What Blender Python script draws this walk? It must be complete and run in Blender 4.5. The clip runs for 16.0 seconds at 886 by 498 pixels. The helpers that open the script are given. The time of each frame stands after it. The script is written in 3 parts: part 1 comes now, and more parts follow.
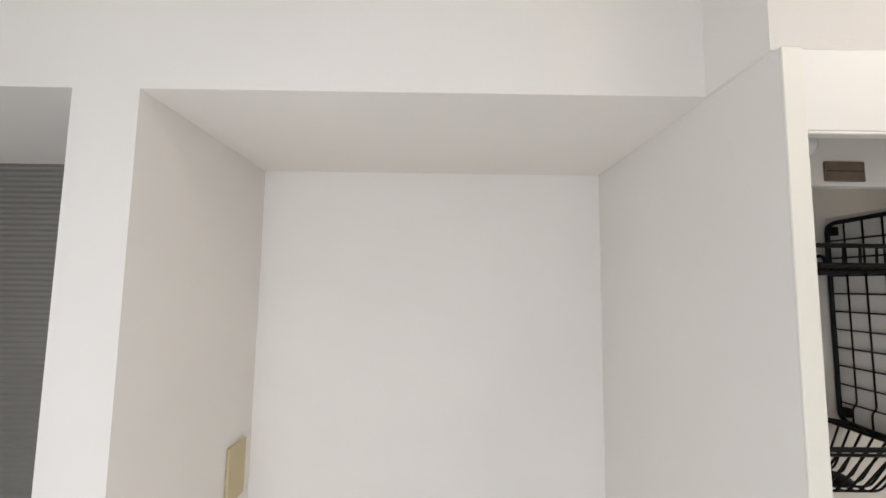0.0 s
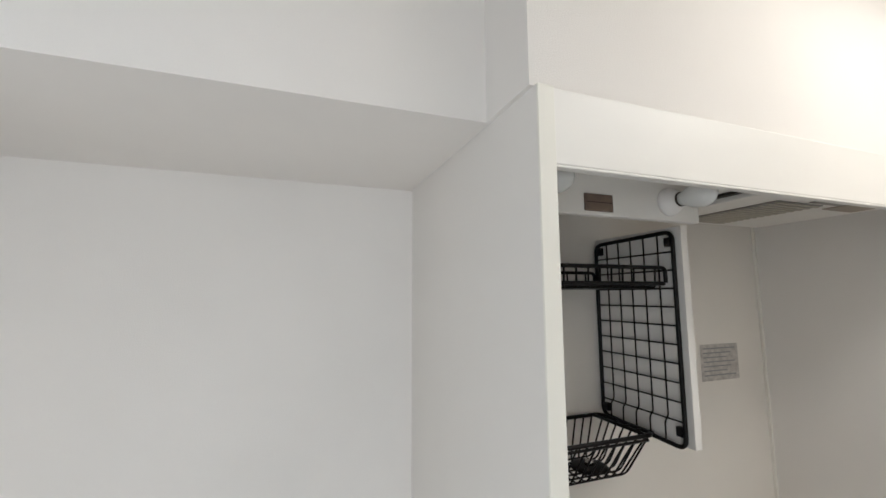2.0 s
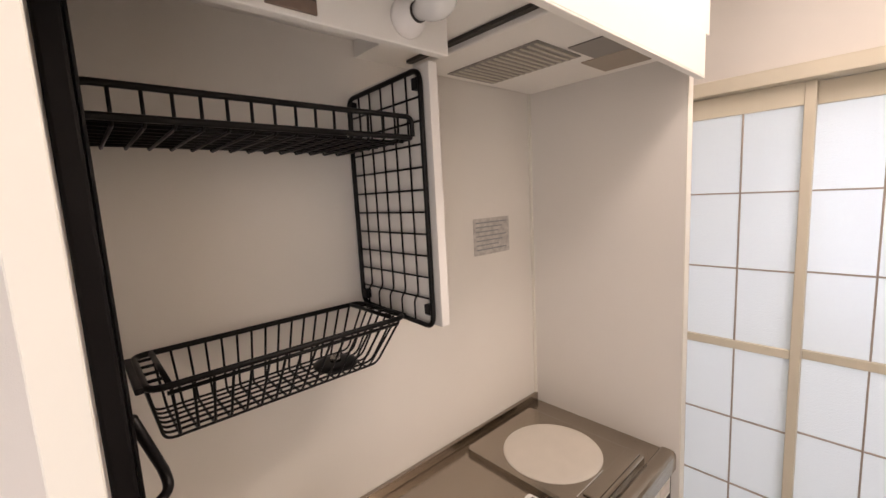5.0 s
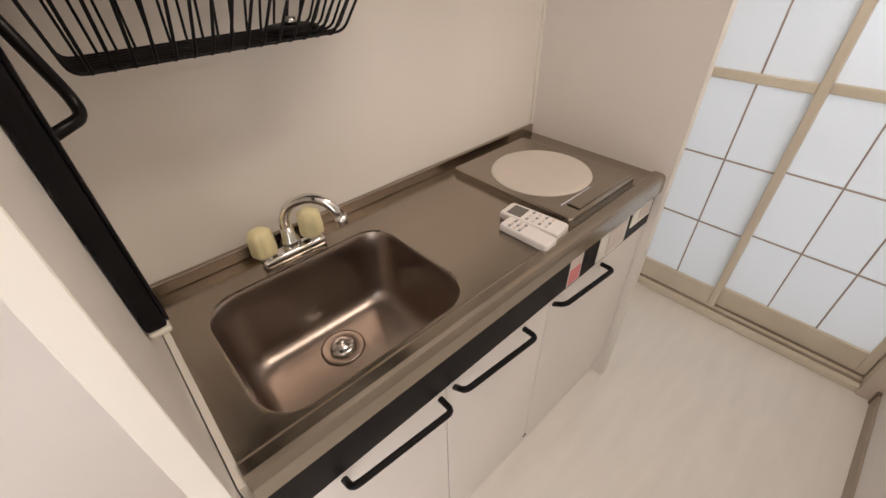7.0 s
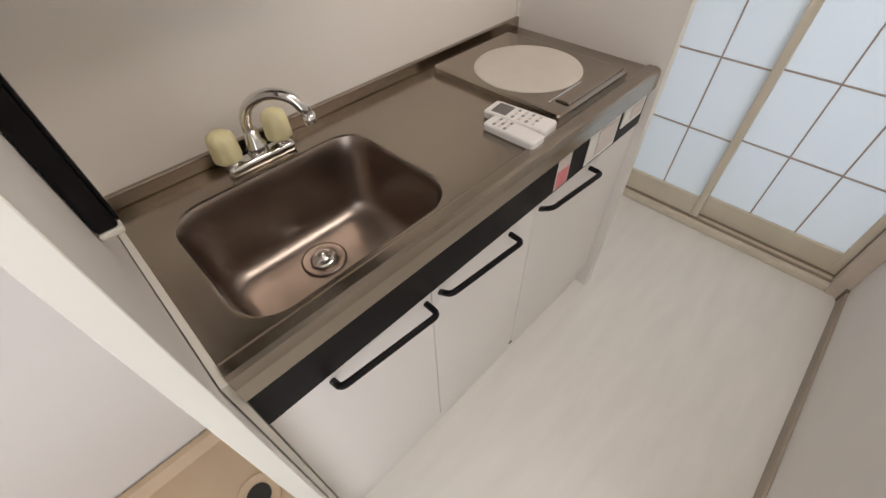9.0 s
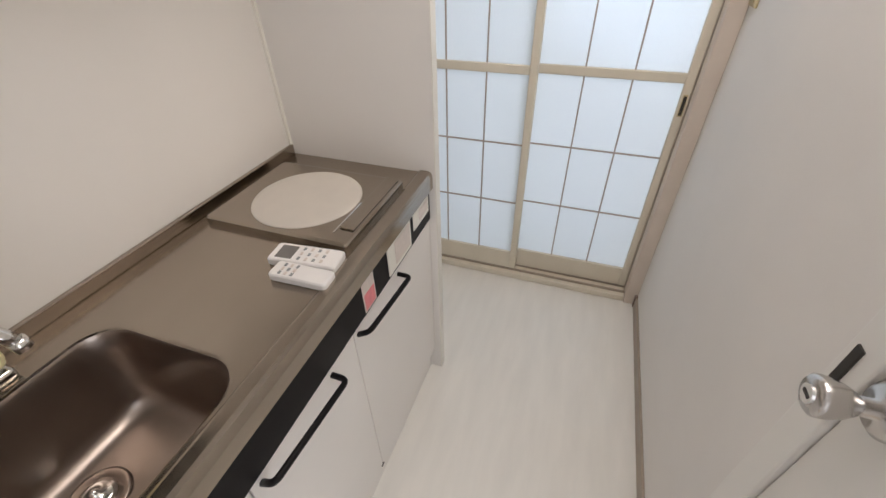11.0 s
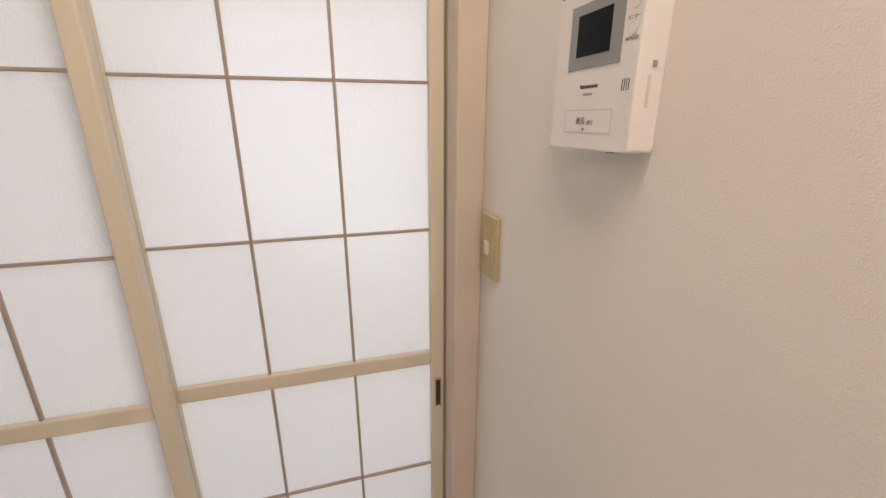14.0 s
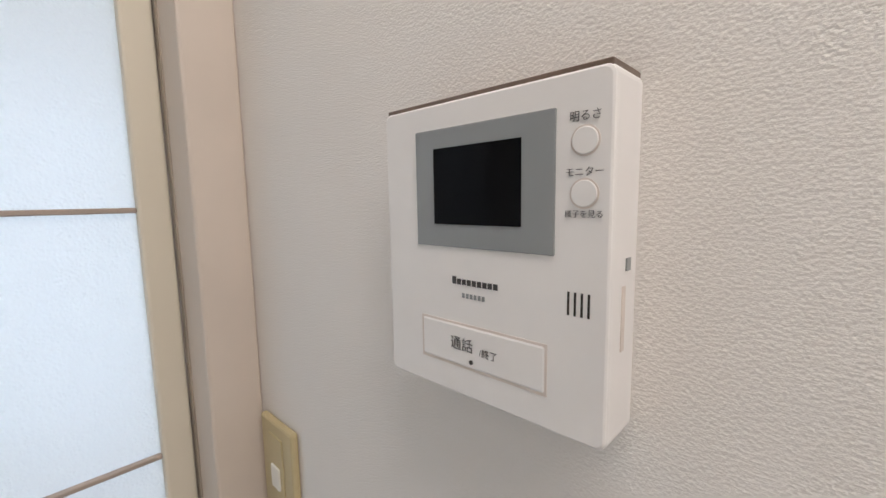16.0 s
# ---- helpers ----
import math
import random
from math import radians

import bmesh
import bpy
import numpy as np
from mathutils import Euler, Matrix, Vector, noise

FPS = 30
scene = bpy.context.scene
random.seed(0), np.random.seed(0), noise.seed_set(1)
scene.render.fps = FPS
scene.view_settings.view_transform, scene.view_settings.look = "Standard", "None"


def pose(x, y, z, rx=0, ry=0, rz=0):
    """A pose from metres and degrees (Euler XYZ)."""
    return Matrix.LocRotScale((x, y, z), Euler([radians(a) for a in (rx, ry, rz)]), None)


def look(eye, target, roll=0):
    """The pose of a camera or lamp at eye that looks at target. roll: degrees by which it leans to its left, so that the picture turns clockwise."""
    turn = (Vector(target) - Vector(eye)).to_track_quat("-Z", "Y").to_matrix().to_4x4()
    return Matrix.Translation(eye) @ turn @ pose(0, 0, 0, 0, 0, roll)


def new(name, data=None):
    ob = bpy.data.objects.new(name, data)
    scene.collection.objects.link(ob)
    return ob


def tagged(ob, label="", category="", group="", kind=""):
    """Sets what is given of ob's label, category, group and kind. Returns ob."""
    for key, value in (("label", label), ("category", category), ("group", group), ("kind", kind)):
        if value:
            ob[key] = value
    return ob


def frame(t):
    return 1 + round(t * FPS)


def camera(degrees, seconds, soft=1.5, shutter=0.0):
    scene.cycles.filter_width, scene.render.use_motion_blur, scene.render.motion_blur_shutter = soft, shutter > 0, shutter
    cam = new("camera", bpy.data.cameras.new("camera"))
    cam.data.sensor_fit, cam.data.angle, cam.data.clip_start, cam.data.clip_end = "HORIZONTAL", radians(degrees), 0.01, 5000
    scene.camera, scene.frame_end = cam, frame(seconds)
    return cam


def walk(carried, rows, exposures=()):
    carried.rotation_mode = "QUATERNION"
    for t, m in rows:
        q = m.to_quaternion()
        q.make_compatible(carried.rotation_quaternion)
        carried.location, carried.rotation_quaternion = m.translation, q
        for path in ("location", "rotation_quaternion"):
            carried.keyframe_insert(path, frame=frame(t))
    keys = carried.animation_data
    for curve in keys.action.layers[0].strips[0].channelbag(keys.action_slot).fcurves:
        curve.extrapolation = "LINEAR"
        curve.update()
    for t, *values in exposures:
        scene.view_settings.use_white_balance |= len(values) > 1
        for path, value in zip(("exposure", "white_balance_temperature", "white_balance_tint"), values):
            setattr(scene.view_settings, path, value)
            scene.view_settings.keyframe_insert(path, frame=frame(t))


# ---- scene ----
cam = camera(94.5, 16.0)
PATH = [
    (0, (-0.412, -0.939, 1.618), (-0.407, 1.053, 1.8), 0.8),
    (0.5, (-0.415, -0.937, 1.628), (-0.349, 1.038, 1.935), 0.5),
    (1, (-0.41, -0.936, 1.629), (-0.216, 1.028, 1.951), 0.4),
    (1.5, (-0.382, -0.917, 1.639), (0.049, 1.018, 1.902), -0.1),
    (2, (-0.298, -0.896, 1.641), (0.393, 0.967, 1.867), -0.3),
    (2.5, (-0.204, -0.881, 1.637), (0.747, 0.869, 1.824), -0.4),
    (3, (-0.145, -0.853, 1.642), (1.013, 0.771, 1.782), -0.8),
    (3.2, (-0.13, -0.842, 1.641), (1.086, 0.742, 1.764), -1.0),
    (5.3, (0.023, -0.791, 1.537), (1.34, 0.663, 1.147), -2.6),
    (5.5, (0.032, -0.784, 1.518), (1.33, 0.654, 1.021), -2.5),
    (6, (0.04, -0.773, 1.465), (1.274, 0.601, 0.698), -2.2),
    (6.5, (0.045, -0.767, 1.408), (1.194, 0.517, 0.392), -1.7),
    (7, (0.046, -0.765, 1.365), (1.1, 0.419, 0.146), -1.6),
    (7.5, (0.049, -0.767, 1.329), (1.017, 0.329, -0.035), -1.6),
    (8, (0.047, -0.767, 1.304), (0.951, 0.259, -0.156), -1.6),
    (8.2, (0.047, -0.768, 1.297), (0.933, 0.236, -0.189), -1.6),
    (10.3, (0.068, -0.779, 1.345), (1.323, -0.018, -0.025), -0.9),
    (10.5, (0.09, -0.784, 1.354), (1.412, -0.09, 0.023), -0.6),
    (11, (0.192, -0.809, 1.369), (1.673, -0.27, 0.137), -1.3),
    (11.5, (0.331, -0.834, 1.42), (1.925, -0.465, 0.27), -1.7),
    (12, (0.44, -0.832, 1.405), (2.14, -0.618, 0.373), -1.8),
    (12.5, (0.574, -0.82, 1.42), (2.339, -0.729, 0.485), -1.9),
    (13, (0.756, -0.853, 1.426), (2.569, -0.906, 0.584), -1.5),
    (13.5, (0.915, -0.893, 1.435), (2.762, -1.143, 0.71), -0.8),
    (14, (1.035, -0.908, 1.453), (2.869, -1.436, 0.855), 0.1),
    (14.5, (1.142, -0.939, 1.489), (2.905, -1.759, 1.017), -0.1),
    (15, (1.218, -0.974, 1.511), (2.851, -2.074, 1.16), -0.2),
    (15.5, (1.263, -0.994, 1.52), (2.738, -2.317, 1.252), -0.5),
    (16, (1.274, -1.008, 1.522), (2.644, -2.446, 1.285), -1.0),
]
EXPOSURES = [(0, 0.22, 5800, 7), (1.2, 0.14, 5700, 6), (3.2, -0.08, 5550, 3), (5.3, 0.50, 6600, 19), (8.2, 0.30, 6200, 12), (10.4, 0.42, 5650, 10), (12, 0.38, 6300, 13),
             (13, 0.30, 6600, 14), (13.6, 0.22, 6950, 16), (14.8, 0.22, 6950, 21), (15.5, 0.22, 6150, 14), (16, 0.2, 5750, 10)]
walk(cam, [(t, look(e, g, r)) for t, e, g, r in PATH], EXPOSURES)

# ---- world and light ----
world = bpy.data.worlds.new("world")
scene.world = world
world.use_nodes = True
wn = world.node_tree.nodes
sky = wn.new("ShaderNodeTexSky")
sky.sky_type, sky.sun_disc = "NISHITA", False
sky.sun_elevation, sky.sun_rotation = radians(40), radians(120)
world.node_tree.links.new(sky.outputs["Color"], wn["Background"].inputs["Color"])
wn["Background"].inputs["Strength"].default_value = 0.1


def area(name, m, w, h, watts, color):
    d = bpy.data.lights.new(name, "AREA")
    d.shape, d.size, d.size_y, d.energy, d.color = "RECTANGLE", w, h, watts, color
    ob = new(name, d)
    ob.matrix_world = m
    return ob


area("window_daylight", look((3.22, -0.92, 1.28), (1.8, -0.80, 1.08)), 1.05, 1.35, 16, (0.97, 0.985, 1.0))
# Added fill lamp in a made-up doorway, brightens the niche from the front.
area("doorway_fill", look((-0.62, -1.27, 1.05), (-0.55, 0, 1.10)), 0.78, 1.9, 8.0, (1.0, 0.975, 0.95))
# Added fill from the west end, where no source is known.
area("west_fill", look((-1.93, -0.80, 1.30), (0.0, -0.75, 1.25)), 0.66, 1.8, 2.6, (1.0, 0.97, 0.94))
# Added overhead fill, no real lamp known; brightens kitchen, floor and south wall.
area("ceiling_fill", look((0.85, -0.93, 2.325), (0.85, -0.93, 0)), 0.90, 0.26, 8, (1.0, 0.87, 0.74))

# ---- materials ----
def mat(name, color, rough=0.5, metal=0.0, vary=0.06, scale=6.0, bump=0.0, bscale=200.0, stretch=(1, 1, 1), spec=0.5, coat=0.0):
    m = bpy.data.materials.new(name)
    m.use_nodes = True
    nt = m.node_tree
    n, l = nt.nodes, nt.links
    b = n["Principled BSDF"]
    b.inputs["Roughness"].default_value, b.inputs["Metallic"].default_value = rough, metal
    b.inputs["Specular IOR Level"].default_value = spec
    b.inputs["Coat Weight"].default_value = coat
    geo = n.new("ShaderNodeNewGeometry")
    mp = n.new("ShaderNodeMapping")
    mp.inputs["Scale"].default_value = stretch
    l.new(geo.outputs["Position"], mp.inputs["Vector"])
    big = n.new("ShaderNodeTexNoise")
    big.inputs["Scale"].default_value, big.inputs["Detail"].default_value = scale, 4
    l.new(mp.outputs["Vector"], big.inputs["Vector"])
    ramp = n.new("ShaderNodeMapRange")
    ramp.inputs["From Min"].default_value, ramp.inputs["From Max"].default_value = 0.3, 0.7
    ramp.inputs["To Min"].default_value, ramp.inputs["To Max"].default_value = 1 - vary, 1 + vary
    l.new(big.outputs["Fac"], ramp.inputs["Value"])
    mul = n.new("ShaderNodeVectorMath")
    mul.operation = "SCALE"
    mul.inputs[0].default_value = color
    l.new(ramp.outputs["Result"], mul.inputs["Scale"])
    l.new(mul.outputs["Vector"], b.inputs["Base Color"])
    rr = n.new("ShaderNodeMapRange")
    rr.inputs["To Min"].default_value, rr.inputs["To Max"].default_value = max(rough - 0.07, 0.02), min(rough + 0.07, 1)
    l.new(big.outputs["Fac"], rr.inputs["Value"])
    l.new(rr.outputs["Result"], b.inputs["Roughness"])
    if bump:
        fine = n.new("ShaderNodeTexNoise")
        fine.inputs["Scale"].default_value, fine.inputs["Detail"].default_value = bscale, 3
        l.new(mp.outputs["Vector"], fine.inputs["Vector"])
        bp = n.new("ShaderNodeBump")
        bp.inputs["Strength"].default_value, bp.inputs["Distance"].default_value = bump, 0.002
        l.new(fine.outputs["Fac"], bp.inputs["Height"])
        l.new(bp.outputs["Normal"], b.inputs["Normal"])
    return m


def wallpaper(name, color):
    """Vinyl wallpaper with a woven linen relief."""
    m = mat(name, color, 0.75, 0, 0.025, 3.0, spec=0.25)
    n, l = m.node_tree.nodes, m.node_tree.links
    geo = n.new("ShaderNodeNewGeometry")
    heights = []
    for stretch, s in (((1, 1, 1.9), 460.0), ((1.9, 1.9, 1), 470.0)):
        mp = n.new("ShaderNodeMapping")
        mp.inputs["Scale"].default_value = stretch
        l.new(geo.outputs["Position"], mp.inputs["Vector"])
        t = n.new("ShaderNodeTexNoise")
        t.inputs["Scale"].default_value, t.inputs["Detail"].default_value, t.inputs["Roughness"].default_value = s, 2, 0.5
        l.new(mp.outputs["Vector"], t.inputs["Vector"])
        heights.append(t.outputs["Fac"])
    add = n.new("ShaderNodeMath")
    add.operation = "ADD"
    l.new(heights[0], add.inputs[0]), l.new(heights[1], add.inputs[1])
    bp = n.new("ShaderNodeBump")
    bp.inputs["Strength"].default_value, bp.inputs["Distance"].default_value = 0.26, 0.0020
    l.new(add.outputs[0], bp.inputs["Height"])
    l.new(bp.outputs["Normal"], n["Principled BSDF"].inputs["Normal"])
    return m


def ribbed(name, color):
    m = mat(name, color, 0.6, 0, 0.08, 4.0)
    n, l = m.node_tree.nodes, m.node_tree.links
    geo = n.new("ShaderNodeNewGeometry")
    w = n.new("ShaderNodeTexWave")
    w.bands_direction = "Z"
    w.inputs["Scale"].default_value, w.inputs["Distortion"].default_value = 24, 0.6
    l.new(geo.outputs["Position"], w.inputs["Vector"])
    bp = n.new("ShaderNodeBump")
    bp.inputs["Strength"].default_value, bp.inputs["Distance"].default_value = 0.6, 0.004
    l.new(w.outputs["Fac"], bp.inputs["Height"])
    l.new(bp.outputs["Normal"], n["Principled BSDF"].inputs["Normal"])
    return m


def frosted(name):
    """Embossed milky acrylic that lets daylight through."""
    m = bpy.data.materials.new(name)
    m.use_nodes = True
    n, l = m.node_tree.nodes, m.node_tree.links
    b = n["Principled BSDF"]
    b.inputs["Base Color"].default_value = (0.85, 0.88, 0.88, 1)
    b.inputs["Roughness"].default_value = 0.28
    tr = n.new("ShaderNodeBsdfTranslucent")
    tr.inputs["Color"].default_value = (0.93, 0.95, 0.96, 1)
    geo = n.new("ShaderNodeNewGeometry")
    vo = n.new("ShaderNodeTexVoronoi")
    vo.inputs["Scale"].default_value = 330
    l.new(geo.outputs["Position"], vo.inputs["Vector"])
    no = n.new("ShaderNodeTexNoise")
    no.inputs["Scale"].default_value = 140
    l.new(geo.outputs["Position"], no.inputs["Vector"])
    add = n.new("ShaderNodeMath")
    l.new(vo.outputs["Distance"], add.inputs[0]), l.new(no.outputs["Fac"], add.inputs[1])
    bp = n.new("ShaderNodeBump")
    bp.inputs["Strength"].default_value, bp.inputs["Distance"].default_value = 0.5, 0.002
    l.new(add.outputs[0], bp.inputs["Height"])
    l.new(bp.outputs["Normal"], b.inputs["Normal"]), l.new(bp.outputs["Normal"], tr.inputs["Normal"])
    mix = n.new("ShaderNodeMixShader")
    mix.inputs["Fac"].default_value = 0.72
    l.new(b.outputs["BSDF"], mix.inputs[1]), l.new(tr.outputs["BSDF"], mix.inputs[2])
    fwd = n.new("ShaderNodeBsdfRefraction")
    fwd.inputs["Color"].default_value = (0.86, 0.92, 0.97, 1)
    fwd.inputs["Roughness"].default_value, fwd.inputs["IOR"].default_value = 0.7, 1.2
    mix2 = n.new("ShaderNodeMixShader")
    mix2.inputs["Fac"].default_value = 0.2
    l.new(mix.outputs["Shader"], mix2.inputs[1]), l.new(fwd.outputs["BSDF"], mix2.inputs[2])
    l.new(mix2.outputs["Shader"], n["Material Output"].inputs["Surface"])
    return m


M_WALL = wallpaper("wallpaper_white", (0.83, 0.79, 0.745))
M_CEIL = wallpaper("ceiling_paper", (0.84, 0.82, 0.79))
M_RIB = ribbed("ribbed_grey", (0.19, 0.18, 0.165))
M_PANEL = mat("white_melamine", (0.80, 0.765, 0.72), 0.42, 0, 0.02, 3)
M_BACK = mat("kitchen_panel_cream", (0.79, 0.75, 0.69), 0.42, 0, 0.025, 2.5)
M_EDGE = mat("cream_edge_band", (0.82, 0.79, 0.71), 0.4, 0, 0.02, 5)
M_FLOOR = mat("floor_vinyl", (0.80, 0.765, 0.70), 0.36, 0, 0.035, 4, 0.08, 60, (1, 5, 1))
M_PAN = mat("beige_plastic", (0.62, 0.47, 0.31), 0.45, 0, 0.05, 8)
M_STEEL = mat("brushed_steel", (0.40, 0.35, 0.295), 0.19, 1, 0.025, 5, 0.02, 160, (1, 4, 4))
M_BOWL = mat("satin_steel", (0.37, 0.315, 0.275), 0.32, 1, 0.06, 12, 0.04, 300)
M_CHROME = mat("chrome", (0.78, 0.77, 0.75), 0.10, 1, 0.02, 10)
M_NICKEL = mat("satin_nickel", (0.58, 0.56, 0.54), 0.25, 1, 0.03, 20)
M_BLACK = mat("black_wire", (0.006, 0.005, 0.005), 0.34, 0, 0.2, 40, spec=0.18)
M_BLKPL = mat("black_plastic", (0.008, 0.007, 0.0075), 0.42, 0, 0.15, 20, spec=0.15)
M_HANDLE = mat("tap_handle_cream", (0.84, 0.76, 0.44), 0.35, 0, 0.05, 40)
M_HOB = mat("hob_ceramic", (0.62, 0.57, 0.50), 0.45, 0, 0.03, 20)
M_DOORW = mat("white_door", (0.83, 0.80, 0.75), 0.38, 0, 0.02, 3)
M_SHOJI = mat("door_frame_beige", (0.71, 0.645, 0.52), 0.45, 0, 0.04, 10, 0.05, 120, (1, 1, 0.1))
M_MUNTIN = mat("muntin_taupe", (0.41, 0.33, 0.27), 0.35, 0, 0.05, 30)
M_TRIM = mat("taupe_trim", (0.36, 0.30, 0.235), 0.5, 0, 0.06, 10)
M_CORN = mat("cornice_taupe", (0.50, 0.46, 0.38), 0.5, 0, 0.05, 10)
M_JAMB = mat("jamb_paint", (0.64, 0.555, 0.47), 0.5, 0, 0.04, 8)
M_PANE = frosted("frosted_acrylic")
M_WHITE = mat("white_plastic", (0.83, 0.80, 0.77), 0.35, 0, 0.02, 30)
M_GREYP = mat("grey_bezel", (0.27, 0.28, 0.28), 0.35, 0, 0.03, 30)
M_SCREEN = mat("black_screen", (0.004, 0.004, 0.005), 0.12, 0, 0.1, 30, spec=0.08)
M_INK = mat("dark_print", (0.06, 0.055, 0.055), 0.6)
M_PLATE = mat("yellowed_plastic", (0.52, 0.43, 0.24), 0.4, 0, 0.04, 40)
M_LABEL = mat("silver_label", (0.52, 0.49, 0.46), 0.42, 0.3, 0.22, 60)
M_PINK = mat("pink_label", (0.75, 0.24, 0.25), 0.5, 0, 0.1, 80)
M_PALE = mat("pale_label", (0.70, 0.62, 0.56), 0.5, 0, 0.05, 80)
M_BULB = mat("opal_bulb", (0.82, 0.82, 0.80), 0.15, 0, 0.01, 10)
M_WOODSW = mat("brown_switch", (0.17, 0.12, 0.09), 0.4, 0, 0.15, 40)
M_SLOT = mat("dark_slot", (0.03, 0.025, 0.02), 0.6)
M_HOLE = mat("screw_hole", (0.35, 0.27, 0.18), 0.7)
M_LCD = mat("lcd_grey", (0.16, 0.15, 0.14), 0.25)
M_GRILLE = mat("hood_grille", (0.26, 0.24, 0.215), 0.45, 0, 0.05, 20)


# ---- shape helpers ----
def part(name, bm, material, parent=None, label="", smooth=False):
    """One bmesh as one mesh object, under a thing or a part."""
    me = bpy.data.meshes.new(name)
    bmesh.ops.recalc_face_normals(bm, faces=bm.faces)
    for f in bm.faces:
        f.smooth = smooth
    bm.to_mesh(me)
    bm.free()
    me.materials.append(material)
    ob = new(name, me)
    if parent is not None:
        ob.parent = parent
    return tagged(ob, label) if label else ob


def thing(name, label, category, group="", kind=""):
    return tagged(new(name), label, category, group, kind)


def add_box(bm, x0, x1, y0, y1, z0, z1, bevel=0.0, seg=2):
    r = bmesh.ops.create_cube(bm, size=1)
    vs = r["verts"]
    bmesh.ops.scale(bm, vec=(abs(x1 - x0), abs(y1 - y0), abs(z1 - z0)), verts=vs)
    bmesh.ops.translate(bm, vec=((x0 + x1) / 2, (y0 + y1) / 2, (z0 + z1) / 2), verts=vs)
    if bevel:
        es = {e for v in vs for e in v.link_edges}
        bmesh.ops.bevel(bm, geom=list(es), offset=bevel, segments=seg, affect="EDGES", profile=0.5)
    return bm


def box(x0, x1, y0, y1, z0, z1, bevel=0.0, seg=2):
    return add_box(bmesh.new(), x0, x1, y0, y1, z0, z1, bevel, seg)


def tube(pts, r, sides=8, closed=False, bm=None):
    """A round bar along points, its corners as they come."""
    bm = bm or bmesh.new()
    pts = [Vector(p) for p in pts]
    n = len(pts)
    rings = []
    side = None
    for i, p in enumerate(pts):
        a = pts[i - 1] if (i or closed) else p
        b = pts[(i + 1) % n] if (i < n - 1 or closed) else p
        d1 = (p - a).normalized() if (p - a).length else (b - p).normalized()
        d2 = (b - p).normalized() if (b - p).length else d1
        d = (d1 + d2).normalized()
        if side is None:
            side = d.orthogonal().normalized()
        side = (side - d * side.dot(d)).normalized()
        up = d.cross(side)
        rings.append([bm.verts.new(p + r * (math.cos(k) * side + math.sin(k) * up)) for k in (2 * math.pi * j / sides for j in range(sides))])
    for i in range(n if closed else n - 1):
        u, v = rings[i], rings[(i + 1) % n]
        for j in range(sides):
            bm.faces.new((u[j], u[(j + 1) % sides], v[(j + 1) % sides], v[j]))
    if not closed:
        bm.faces.new(rings[0]), bm.faces.new(rings[-1])
    return bm


def rounded(pts, r, steps=4, closed=False):
    """Points of a path with its corners rounded."""
    pts = [Vector(p) for p in pts]
    out, n = [], len(pts)
    for i, p in enumerate(pts):
        if not closed and i in (0, n - 1):
            out.append(p)
            continue
        a, b = pts[i - 1], pts[(i + 1) % n]
        k = min(r, (a - p).length / 2.1, (b - p).length / 2.1)
        s, e = p + (a - p).normalized() * k, p + (b - p).normalized() * k
        for j in range(steps + 1):
            t = j / steps
            out.append(s * (1 - t) ** 2 + p * 2 * t * (1 - t) + e * t ** 2)
    return out


def lathe(profile, axis_m, sides=24):
    """Profile of (radius, height) turned about z, then set by a matrix."""
    bm = bmesh.new()
    rings = []
    for r, z in profile:
        rings.append([bm.verts.new(axis_m @ Vector((max(r, 1e-4) * math.cos(a), max(r, 1e-4) * math.sin(a), z))) for a in (2 * math.pi * j / sides for j in range(sides))])
    for u, v in zip(rings, rings[1:]):
        for j in range(sides):
            bm.faces.new((u[j], u[(j + 1) % sides], v[(j + 1) % sides], v[j]))
    bm.faces.new(rings[0]), bm.faces.new(rings[-1])
    return bm


def rect_loop(x0, x1, y0, y1, z, r, seg=7):
    pts = []
    for cx, cy, a0 in ((x1 - r, y1 - r, 0), (x0 + r, y1 - r, 90), (x0 + r, y0 + r, 180), (x1 - r, y0 + r, 270)):
        for j in range(seg + 1):
            a = radians(a0 + 90 * j / seg)
            pts.append(Vector((cx + r * math.cos(a), cy + r * math.sin(a), z)))
    return pts


def loft(loops, bm=None, cap=True):
    bm = bm or bmesh.new()
    rings = [[bm.verts.new(p) for p in lp] for lp in loops]
    n = len(rings[0])
    for u, v in zip(rings, rings[1:]):
        for j in range(n):
            bm.faces.new((u[j], u[(j + 1) % n], v[(j + 1) % n], v[j]))
    if cap:
        bm.faces.new(rings[-1])
    return bm


def letters(text, size, m, material, parent, name="lettering"):
    """Words in the built-in font, as a flat mesh standing at the pose m."""
    c = bpy.data.curves.new(name, "FONT")
    c.body, c.size, c.align_x, c.align_y, c.extrude = text, size, "CENTER", "CENTER", 0.0001
    c.offset = -0.008 * size
    tmp = bpy.data.objects.new(name, c)
    scene.collection.objects.link(tmp)
    me = bpy.data.meshes.new_from_object(tmp.evaluated_get(bpy.context.evaluated_depsgraph_get()))
    bpy.data.objects.remove(tmp)
    me.materials.clear()
    me.materials.append(material)
    ob = new(name, me)
    ob.matrix_world = m
    ob.parent = parent
    return ob


def structure(name, bm, material, label, category):
    return tagged(part(name, bm, material), label, category, kind="structure")


# ---- plan (metres) ----
TOP = 2.40                      # ceiling
YS = -1.18                      # south wall face
YN = 0.062                      # niche back wall face
XE = 1.74                       # face of the wall over the sliding doors
HEAD = 1.899                    # niche and closet ceiling
YH = -0.365                     # header face over the niche

